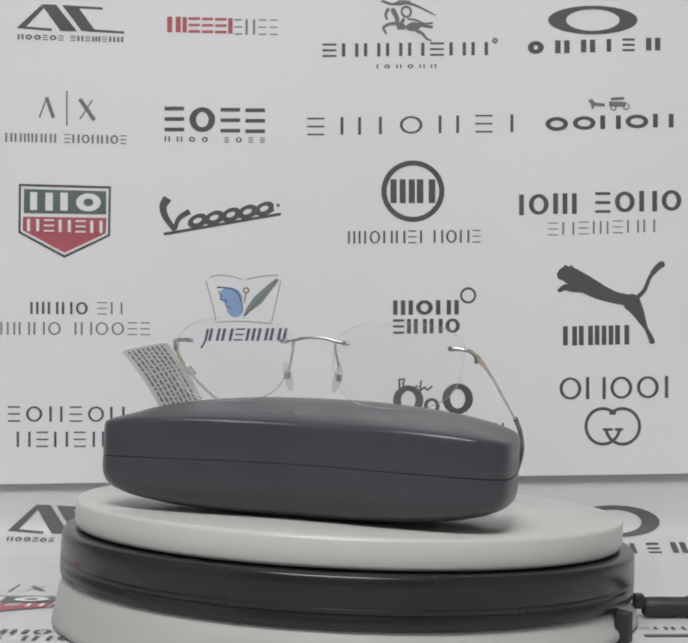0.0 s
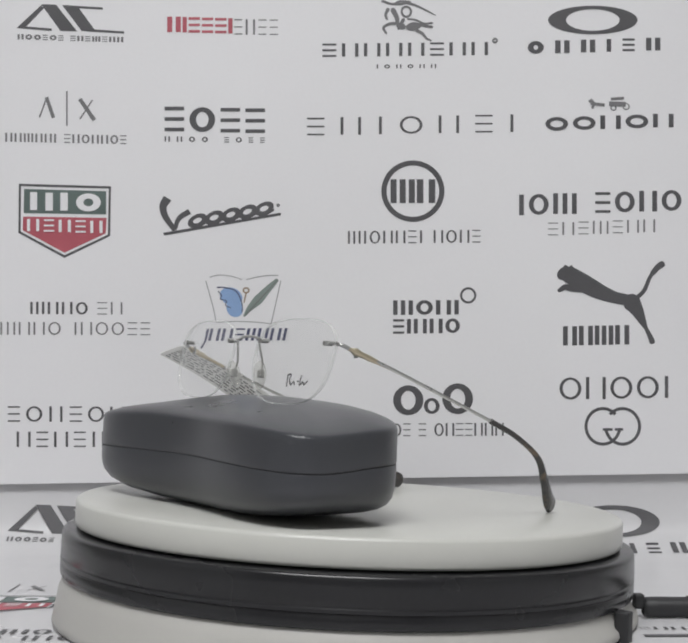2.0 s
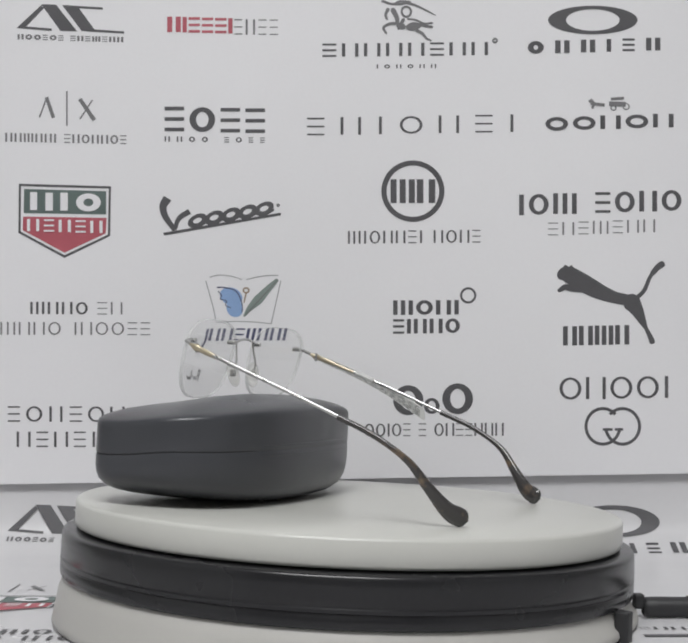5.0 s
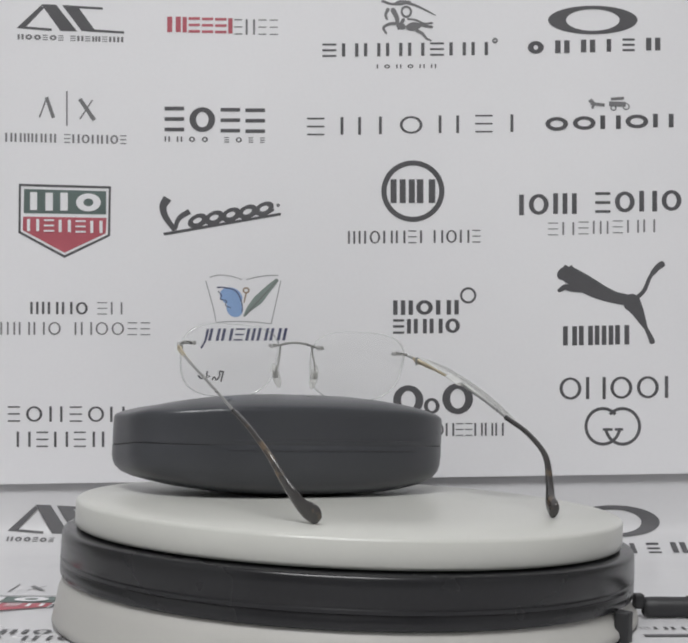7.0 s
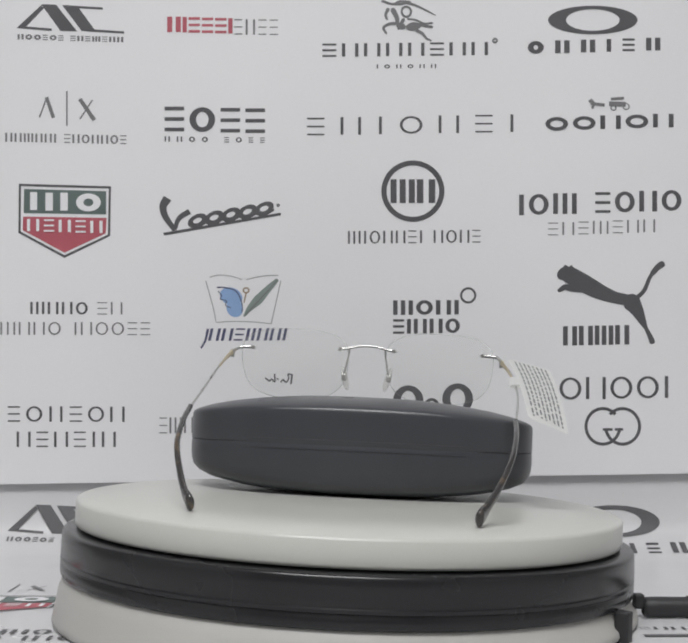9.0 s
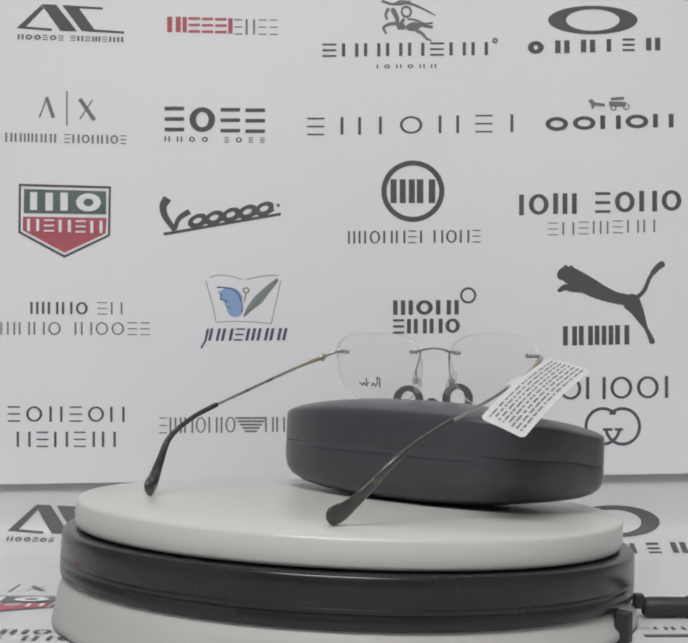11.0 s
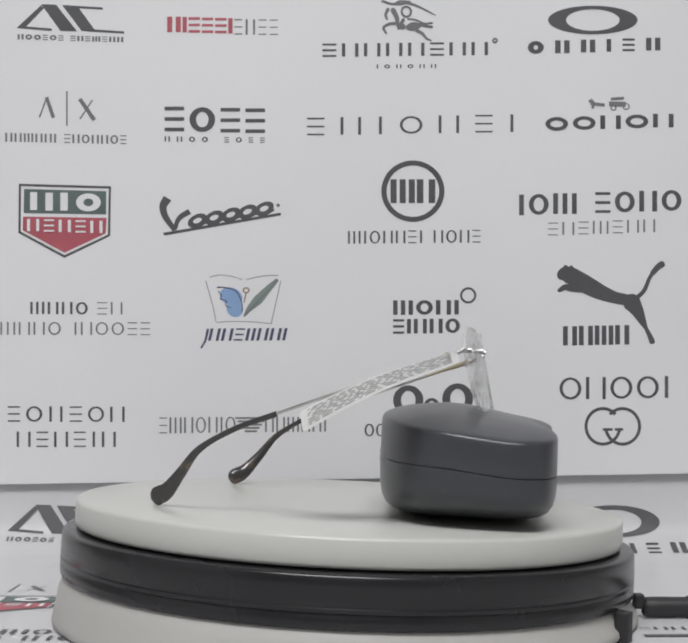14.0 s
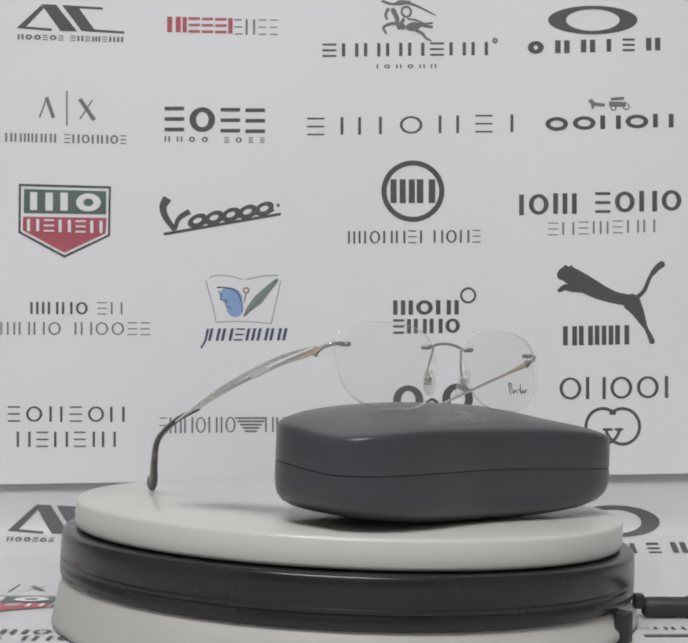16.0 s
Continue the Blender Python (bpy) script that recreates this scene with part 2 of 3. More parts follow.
class Print:
    """Flat ink shapes on one surface; each call of done() makes one printed mark."""

    def __init__(self, at, parent, out=(0, -1, 0)):
        self.at, self.parent, self.v, self.f, self.out, self.coat = at, parent, [], [], Vector(out), 0

    def spot(self, p):
        return self.at(*p) + self.out * (0.00001 * (self.coat % 14))

    def poly(self, pts):
        n = len(self.v)
        self.coat += 1
        self.v += [self.spot(p) for p in pts]
        self.f.append(tuple(range(n, n + len(pts))))

    def strip(self, outer, inner, closed=True):
        n, k = len(self.v), len(outer)
        self.coat += 1
        self.v += [self.spot(p) for p in outer] + [self.spot(p) for p in inner]
        for i in range(k if closed else k - 1):
            j = (i + 1) % k
            self.f.append((n + i, n + j, n + k + j, n + k + i))

    def ring(self, cu, cv, ru, rv, iu, iv, a0=0, a1=360, tilt=0.0):
        k = 48
        a = [radians(a0 + (a1 - a0) * i / (k - (a1 - a0 < 360))) for i in range(k)]
        put = lambda r, s: [(cu + r * math.cos(x), cv + s * math.sin(x) + tilt * r * math.cos(x)) for x in a]
        self.strip(put(ru, rv), put(iu, iv), a1 - a0 >= 360)

    def stroke(self, pts, w, w1=None):
        """A line of even or tapering width along points."""
        p = [Vector((q[0], q[1], 0)) for q in pts]
        left, right = [], []
        for i, q in enumerate(p):
            t = (p[min(i + 1, len(p) - 1)] - p[max(i - 1, 0)]).normalized()
            h = (w + ((w1 if w1 is not None else w) - w) * i / (len(p) - 1)) / 2
            left.append((q.x - t.y * h, q.y + t.x * h))
            right.append((q.x + t.y * h, q.y - t.x * h))
        self.strip(left, right, False)

    def curve(self, pts, w, w1=None):
        self.stroke([(q.x, q.y) for q in spline([(a, b, 0) for a, b in pts], 7)], w, w1)

    def brush(self, pts, w, w1=None):
        """A curve with rounded ends."""
        self.curve(pts, w, w1)
        self.disc(*pts[0], w / 2, w / 2)
        self.disc(*pts[-1], (w if w1 is None else w1) / 2, (w if w1 is None else w1) / 2)

    def disc(self, cu, cv, ru, rv, lean=0.0):
        """A filled oval, leaning sideways with height."""
        self.poly([(cu + ru * math.cos(a) + lean * rv * math.sin(a), cv + rv * math.sin(a)) for a in (2 * math.pi * i / 28 for i in range(28))])

    def bars(self, u0, v0, u1, v1, high, pattern, weight, slant=0.0, track=0.28):
        """A word as plain shapes in its rhythm, standing on the line from (u0, v0) to (u1, v1): 1, 2 or 3 upright bars to a cell,
        o: a ring, =: a stack of three short bars."""
        width = {"1": 0.3, "2": 0.95, "3": 1.25, "o": 1.05, "=": 0.8, " ": 0.5}
        total = sum(width[c] + track for c in pattern) - track
        x, span = 0.0, u1 - u0
        for c in pattern:
            cell, s = width[c] * span / total, x / total * span
            base = v0 + (v1 - v0) * (s + cell / 2) / span
            lean = slant * high
            if c == "o":
                w, t = cell / 2, min(weight, cell * 0.4)
                self.ring(u0 + s + w + lean / 2, base - high / 2, w, high / 2, w - t, high / 2 - min(weight * 0.7, high * 0.35))
            elif c == "=":
                t = min(weight * 0.55, high * 0.17)
                for k in range(3):
                    b, d = base - (high - t) * k / 2, lean * k / 2
                    self.poly([(u0 + s + d, b), (u0 + s + cell + d, b), (u0 + s + cell + d, b - t), (u0 + s + d, b - t)])
            elif c != " ":
                n = int(c)
                for k in range(n):
                    bw = min(weight, cell if n == 1 else cell / n * 0.75)
                    a = u0 + s + (cell - bw) * (k / (n - 1) if n > 1 else 0.5)
                    self.poly([(a, base), (a + bw, base), (a + bw + lean, base - high), (a + lean, base - high)])
            x += width[c] + track

    def done(self, name, material, label=""):
        me = bpy.data.meshes.new(name)
        me.from_pydata(self.v, [], self.f)
        me.materials.append(material)
        ob = new(name, me)
        ob.parent = self.parent
        if label:
            tagged(ob, label)
        self.v, self.f = [], []
        return ob


P = Print(board_at, BACKDROP)


def angle_mark(p):
    p.poly([(38, 64), (94, 12), (100, 19), (57, 64)])
    p.poly([(45, 59.5), (118, 65.5), (118, 71), (38, 64.5)])
    p.poly([(94, 10), (128, 11), (176, 72), (138, 71)])
    p.poly([(142, 12), (176, 13.5), (218, 71), (186, 71)])
    p.poly([(150, 12), (234, 17.5), (234, 22.5), (158, 18)])
    p.poly([(196, 66), (283, 72), (283, 77), (196, 72)])
    p.done("printed_emblem", INK, "dark grey angular emblem of slanted bands")
    p.bars(40, 90, 281, 97, 12, "2oo=o= =2=3=22", 5)
    p.done("printed_lettering", INK_GREY)


def eye_mark(p, shift=0.0, drop=0.0):
    p.ring(1351, 46, 102, 32.5, 61, 24.5)
    p.done("printed_emblem", INK, "dark grey flattened ring emblem")
    p.bars(1203 + shift, 123.5 + drop, 1505 + shift, 115 + drop, 29 + 0.55 * drop, "o221=2", 13, track=0.75)
    p.done("printed_lettering", INK)


def shield_mark(p):
    p.strip([(43, 419), (253, 425), (251, 538), (147, 588), (42, 531)], [(48, 424.5), (248, 430), (246, 535), (147, 582), (47, 528)])
    p.done("shield_outline", INK)
    p.poly([(55, 431), (242, 436), (242, 489), (54, 486)])
    p.done("shield_field", INK_GREEN, "dull green upper field of the shield")
    p.poly([(53, 494), (243, 497), (241, 532), (147, 576), (52, 525)])
    p.done("shield_field", INK_RED, "faded red lower field of the shield")


def shield_bars(p, lift):
    q = Print(lambda u, v: p.at(u, v) + lift, p.parent, p.out)
    q.bars(69, 479, 230, 483, 41, "12o", 17, track=0.35)
    q.bars(62, 527, 234, 532, 28, "2=2=2", 7, track=0.35)
    q.done("shield_lettering", BOARD, "pale bars on the shield")


angle_mark(P)
P.bars(381, 73, 530, 77, 35, "21===1", 12, track=0.12)
P.done("printed_lettering", INK_RED, "faded red bold lettering bars")
P.bars(534, 79, 633, 80, 35, "=2==", 4.5, track=0.35)
P.done("printed_lettering", INK_GREY)

# rider emblem
P.brush([(872, 3), (890, 9), (912, 10), (928, 7)], 6, 5)
P.brush([(925, 6), (950, 14), (975, 26), (992, 35)], 7, 2)
P.brush([(902, 9), (912, 4), (934, 5)], 7, 5)
P.ring(926, 27, 13, 14, 8, 9)
P.brush([(884, 22), (879, 34), (882, 44)], 8, 5)
P.brush([(896, 24), (904, 40), (906, 54)], 12, 9)
P.brush([(919, 46), (912, 58), (908, 66)], 8, 5)
P.disc(942, 61, 17, 10, -0.3)
P.disc(914, 60, 11, 8, 0.3)
P.brush([(900, 54), (885, 56), (874, 64), (880, 76)], 8, 5)
P.brush([(958, 56), (972, 60), (984, 62)], 9, 6)
P.brush([(930, 44), (948, 46), (966, 54), (984, 53)], 4, 5)
P.brush([(950, 70), (964, 78), (972, 88), (982, 93)], 8, 4)
P.done("printed_emblem", INK_GREY, "grey leaping horse emblem of simple strokes")
P.bars(735, 130, 1112, 126, 30, "=2222=22", 7.5, track=0.32)
P.bars(858, 156.5, 994, 155.5, 9, "1o2o22", 3.2, track=1.1)
P.done("printed_lettering", INK)
P.ring(1128, 93, 6.5, 6.5, 2, 2)
P.done("printed_dot", INK_GREY)
eye_mark(P)

P.stroke([(106, 224), (90, 268)], 3.5)
P.stroke([(106, 222), (122, 269)], 8)
P.stroke([(152.5, 208), (152.5, 287)], 3.5)
P.stroke([(182, 226), (215, 274)], 9)
P.stroke([(211, 228), (182, 272)], 3.2)
P.done("printed_emblem", INK_GREY, "thin grey crossing strokes beside an upright rule")
P.bars(12, 323, 288, 329, 20, "223221 =2o22o=", 4.5)
P.done("printed_lettering", INK_GREY)
P.bars(375, 299, 604, 304, 56, "=o==", 15, track=0.22)
P.bars(375, 323, 603, 326, 12, "22oo =o==", 3.5, track=1.2)
P.done("printed_lettering", INK)
P.bars(700, 309, 1174, 301, 40, "=21o2=1", 6.5, track=0.75)
P.done("printed_lettering", INK)
P.curve([(1344, 228), (1352, 236), (1350, 248)], 10, 5)
P.stroke([(1346, 236), (1378, 240)], 7)
P.stroke([(1392, 226), (1422, 224)], 6)
P.stroke([(1388, 237), (1426, 238)], 11)
P.ring(1398, 246, 7, 7, 4, 4)
P.ring(1427, 243, 8, 8, 5.5, 5.5)
P.done("printed_emblem", INK_GREY, "small grey carriage emblem of simple strokes")
P.bars(1243, 299, 1535, 290, 31, "oo2o2", 11, track=0.22)
P.done("printed_lettering", INK)

shield_mark(P)
shield_bars(P, Vector((0, -0.0004, 0)))
P.poly([(372, 531), (640, 485), (640, 491), (374, 537)])
P.curve([(382, 452), (372, 470), (376, 492), (392, 516), (398, 526)], 20, 9)
P.curve([(398, 524), (408, 498), (432, 482)], 9, 13)
for k in range(5):
    P.ring(450 + 38 * k, 503 - 6.8 * k, 22, 15, 10, 6, tilt=-0.28)
    P.brush([(434 + 38 * k, 514 - 6.8 * k), (448 + 38 * k, 518 - 6.8 * k), (470 + 38 * k, 506 - 6.8 * k)], 8, 6)
P.ring(634, 468, 4, 4, 1, 1)
P.done("printed_emblem", INK, "dark grey flowing script-like emblem underlined by a slanting rule")
P.ring(941, 436, 72, 70, 60, 58.5)
P.bars(890, 463, 992, 463, 54, "32", 15, track=0.1)
P.done("printed_emblem", INK, "dark grey ring emblem with heavy bars inside")
P.bars(793, 556, 1095, 553, 29, "31o22=1 2o2=", 4.5, track=0.3)
P.done("printed_lettering", INK)
P.bars(1182, 491, 1553, 480, 47, "1o3 =o2o", 11, track=0.24)
P.done("printed_lettering", INK)
P.bars(1249, 537, 1493, 529, 29, "=2=3=22", 4, track=0.35)
P.done("printed_lettering", INK_GREY)

P.bars(69, 716, 200, 717, 28, "322o", 5.5, track=0.3)
P.done("printed_lettering", INK)
P.bars(222, 717, 279, 717, 28, "=2", 4, track=0.3)
P.bars(1, 763, 342, 764, 29, "322o 12oo==", 4, track=0.3)
P.done("printed_lettering", INK_GREY)
P.curve([(478, 632), (500, 627), (528, 630), (552, 638)], 1.8, 1.4)
P.curve([(562, 638), (584, 632), (610, 628), (634, 628)], 1.4, 1.8)
P.curve([(469, 640), (478, 672), (487, 706), (492, 732)], 2.0)
P.curve([(640, 640), (632, 676), (624, 712), (618, 738)], 2.0)
P.curve([(492, 735), (530, 733), (575, 734), (618, 738)], 1.8)
P.done("printed_frame", INK_LIGHT, "thin grey tapered frame")
P.disc(527, 676, 25, 21, 0.25)
P.disc(535, 703, 19, 20, 0.1)
P.done("printed_wing", INK_BLUE, "light blue rounded wing shape")
P.curve([(494, 655), (514, 656), (538, 664), (551, 690), (552, 712)], 3.2, 2.2)
P.curve([(497, 664), (505, 674), (502, 682), (516, 686), (514, 696), (526, 702)], 2.0)
P.done("printed_wing_edge", INK_NAVY)
P.brush([(557, 720), (570, 702), (588, 684)], 5, 22)
P.brush([(588, 684), (610, 660), (630, 640)], 22, 9)
P.done("printed_leaf", INK_OLIVE, "dull green slanting leaf shape")
P.curve([(560, 718), (582, 694), (606, 668), (628, 644)], 2.4)
P.done("printed_leaf_vein", INK_GREY)
P.ring(561, 662, 8, 7, 4.5, 4)
P.stroke([(561, 668), (556, 690)], 3)
P.done("printed_head", INK_TAN)
P.bars(474, 777, 650, 776, 28, "22=11221", 6.5, slant=0.22, track=0.22)
P.curve([(474, 750), (468, 776), (458, 794)], 6, 4)
P.done("printed_lettering", INK_NAVY)
P.bars(896, 718, 1046, 717, 33, "3o21", 10, track=0.2)
P.bars(896, 761, 1048, 759, 33, "=122o", 9, track=0.2)
P.ring(1067, 673.5, 18.5, 18.5, 13.5, 13.5)
P.done("printed_lettering", INK)

# leaping cat-like silhouette in plain strokes
P.disc(1287, 623, 17, 16, -0.3)
P.disc(1289, 608, 4, 4)
P.disc(1302, 609, 4, 4)
P.brush([(1300, 628), (1336, 644), (1378, 666), (1420, 682)], 40, 18)
P.brush([(1326, 648), (1362, 666), (1400, 678), (1440, 686)], 34, 24)
P.brush([(1275, 662), (1288, 655), (1306, 657), (1326, 656)], 9, 22)
P.brush([(1440, 690), (1452, 708), (1462, 728), (1472, 748)], 40, 9)
P.brush([(1474, 752), (1480, 764), (1486, 778)], 9, 13)
P.brush([(1446, 684), (1468, 662), (1480, 634), (1490, 620)], 10, 8)
P.brush([(1488, 622), (1498, 610), (1508, 603)], 12, 15)
P.done("printed_emblem", INK, "dark grey leaping animal silhouette in plain strokes")
P.bars(1283, 788, 1434, 785, 44, "2232", 11, track=0.12)
P.done("printed_lettering", INK)

P.bars(18, 961, 284, 962, 35, "=o11=o2", 5.5, track=0.4)
P.bars(38, 1019, 264, 1019, 35, "2=2=12", 5.5, track=0.4)
P.done("printed_lettering", INK)
P.bars(363, 988, 537, 986, 36, "=32o21o", 4.2, track=0.25)
P.bars(604, 985, 744, 984, 34, "223221", 4.2, track=0.25)
P.done("printed_lettering", INK_GREY)
for k in range(5):
    w = 36 - 5.5 * k
    P.stroke([(572 - w, 953 + 7.5 * k), (572 + w, 953 + 7.5 * k)], 4.2)
P.done("printed_emblem", INK_GREY, "grey striped winged emblem")
P.bars(896, 947, 965, 946, 68, "o", 18)
P.bars(966, 944, 1002, 943, 36, "o", 9)
P.bars(1008, 945, 1078, 943, 70, "o", 18)
P.done("printed_lettering", INK)
P.bars(831, 995, 1148, 993, 29, "oo1o= = o2==222", 4.2, track=0.22)
P.done("printed_lettering", INK)
P.bars(1275, 911, 1526, 907, 50, "o2oo1", 7.5, track=0.22)
P.done("printed_lettering", INK)
P.ring(1374, 972, 42, 44, 35, 37, 12, 318)
P.ring(1419, 972, 42, 44, 35, 37, -138, 168)
P.stroke([(1374, 979), (1396, 979)], 6)
P.stroke([(1401, 979), (1420, 979)], 6)
P.done("printed_emblem", INK, "dark grey emblem of two interlocking rings")

# ---- marks on the sweeping sheet ----
low = Print(lambda u, v: sheet_at(-0.1990 + (u - 38) * UNIT * 1.015, 0.0408 + (v - 10) * UNIT * 1.125), GROUND, (0, -0.7, 0.7))
angle_mark(low)
low.at = lambda u, v: sheet_at(0.1828 + (u - 1453) * UNIT * 1.015, 0.0408 + (v - 12) * UNIT * 1.165)
eye_mark(low, -6, 13)
low.at = lambda u, v: sheet_at(-0.1345 + (u - 252) * UNIT * 1.1, 0.1938 + (v - 420) * UNIT * 1.02)
shield_mark(low)
shield_bars(low, Vector((0, -0.0003, 0.0003)))
low.at = lambda u, v: sheet_at(-0.121 + (u - 205) * UNIT * 1.1, 0.2818 + (v - 716) * UNIT * 0.9)
low.bars(69, 716, 200, 717, 34, "322o", 7, track=0.3)
low.bars(222, 717, 279, 717, 34, "=2", 6, track=0.3)
low.bars(1, 770, 342, 771, 34, "322o 12oo==", 6, track=0.3)
low.done("printed_lettering", INK)
low.at = lambda u, v: sheet_at(-0.1505 + (u - 211) * UNIT, 0.1798 + (v - 274) * UNIT * 1.1)
low.stroke([(106, 224), (90, 268)], 3.5)
low.stroke([(106, 222), (122, 269)], 8)
low.stroke([(152.5, 208), (152.5, 287)], 3.5)
low.stroke([(182, 226), (215, 274)], 9)
low.stroke([(211, 228), (182, 272)], 3.2)
low.done("printed_emblem", INK_GREY)
low.at = lambda u, v: sheet_at(0.125 + u * 0.001, 0.2858 - v * 0.001)
low.stroke([(-6, 0), (60, 1)], 4.0)
low.bars(-12, 17, 40, 17, 5, "2=22 =22", 1.2, track=0.3)
low.done("printed_lettering", INK)


# ---- turntable ----
def turntable():
    thing = empty("turntable", TABLE_TOP, "round motorised display turntable with ivory plate and black rim", "turntable")
    r, h = 0.1203, 0.0116
    prof = [(0.030, -h), (r - 0.0012, -h), (r - 0.0004, -h + 0.0005), (r, -h + 0.0014), (r, -0.0016), (r - 0.0005, -0.0006), (r - 0.0016, 0), (0.06, 0), (0.001, 0)]
    plate = part("plate", lathe(bmesh.new(), prof), PLATE, thing, "smooth ivory plastic turning plate")
    ring = [(0.100, -0.0126), (0.1236, -0.0126), (0.1246, -0.0130), (0.1252, -0.0137), (0.1255, -0.0150), (0.1257, -0.0234), (0.1252, -0.0240), (0.1252, -0.0244),
            (0.1257, -0.0249), (0.1257, -0.0262), (0.1252, -0.0267), (0.1252, -0.0271), (0.1256, -0.0276), (0.1256, -0.0311), (0.1251, -0.0320), (0.1238, -0.0323), (0.100, -0.0323)]
    part("rim", lathe(bmesh.new(), ring), BLACK, thing, "glossy black grooved rim")
    # the skirt's foot is cut level with the table
    n, rings = 128, []
    back = TABLE_TOP.inverted()
    for rad, z, on_floor in ((0.112, -0.0324, 0), (0.1236, -0.0325, 0), (0.1244, -0.0336, 0), (0.1258, -0.0380, 0), (0.1278, 0.0040, 1), (0.1282, 0.0022, 1), (0.1274, 0.0006, 1), (0.118, 0.0003, 1)):
        row = []
        for i in range(n):
            a = 2 * math.pi * i / n
            p = Vector((rad * math.cos(a), rad * math.sin(a), z))
            if on_floor:
                w = TABLE_TOP @ Vector((p.x, p.y, -0.047))
                w.z = z
                p = back @ w
            row.append(p)
        rings.append(row)
    part("base", bridge_rings(bmesh.new(), rings), BASE_WHITE, thing, "white plastic base")
    m = pose(0, 0, 0, 0, 0, -31)
    clip = bmesh.new()
    box(clip, 0.1252, 0.1310, -0.0032, 0.0032, -0.0455, -0.0315, 0.0008)
    bmesh.ops.transform(clip, verts=clip.verts, matrix=m)
    part("socket", clip, RUBBER, thing, "small black power socket")
    return thing, plate


TURNTABLE, PLATE_PART = turntable()


def power_lead():
    thing = empty("power_plug", pose(0.1275, -0.016, 0.0046), "black plug and lead lying on the sheet", "power plug")
    bm = bmesh.new()
    pts = [Vector((x, 0, 0)) for x in (0.0, 0.0008, 0.002, 0.006, 0.016, 0.0192, 0.0197, 0.0262, 0.0267, 0.05)]
    rad = (0.0030, 0.0040, 0.0044, 0.0045, 0.0044, 0.0044, 0.0049, 0.0049, 0.0043, 0.0041)
    rod(bm, pts, [(r, r) for r in rad], 20, Vector((0, 1, 0)))
    part("plug_body", bm, RUBBER, thing)
    lead = spline([(0.049, 0, 0), (0.08, 0.001, -0.0015), (0.16, -0.01, -0.0024), (0.28, 0.02, -0.0024)])
    part("lead", rod(bmesh.new(), lead, [(0.002, 0.002)] * len(lead), 12, Vector((0, 1, 0))), RUBBER, thing)
    bm = bmesh.new()
    box(bm, -0.0040, 0.0006, -0.0030, 0.0030, -0.0005, 0.0058, 0.0010)
    part("plug_head", bm, RUBBER, thing)


power_lead()


# ---- spectacle case ----
CASE_REST = pose(-0.0154, -0.0522, 0, 0, 0, -16.22)
CA, CB_IN, CB_OUT, BEND = 0.0842, 0.0394, 0.0345, -0.0094


def case_ring(z, sx, sy, n=144):
    """One level of the kidney-shaped case; the lid is scooped out where the lenses rest."""
    mid = (CB_IN - CB_OUT) / 2
    out = []
    for i in range(n):
        c, q = math.cos(2 * math.pi * i / n), math.sin(2 * math.pi * i / n)
        power, b = 3.4, (CB_IN if q > 0 else CB_OUT)
        x = CA * math.copysign(abs(c) ** (2 / power), c)
        y = b * math.copysign(abs(q) ** (2 / power), q)
        x = x * sx
        y = mid + (y - mid) * sy + BEND * (x / CA) ** 2
        k = abs(x / CA)
        if q < 0:
            y += 0.0040 * abs(q) ** 0.6 * sy * math.exp(-((x + 0.002) / 0.034) ** 2)
        high = max(0.0, (z - 0.027) / 0.020)
        drop = 0.0062 * k ** 2.4 * high
        outer = max(0.0, min(1.0, (0.012 - y) / 0.034))
        scoop = (0.0024 + 0.0016 * math.exp(-((x - 0.004) / 0.052) ** 2)) * outer * outer * (3 - 2 * outer) * min(1.0, high * 1.3)
        lift = 0.0056 * k ** 2.3 * max(0.0, 1 - z / 0.020)
        sag = (0.0012 * k * k + 0.0027 * outer * outer * (3 - 2 * outer)) * math.exp(-((z - 0.0245) / 0.011) ** 2)
        out.append((x, y, z - drop - scoop + lift - sag))
    return out


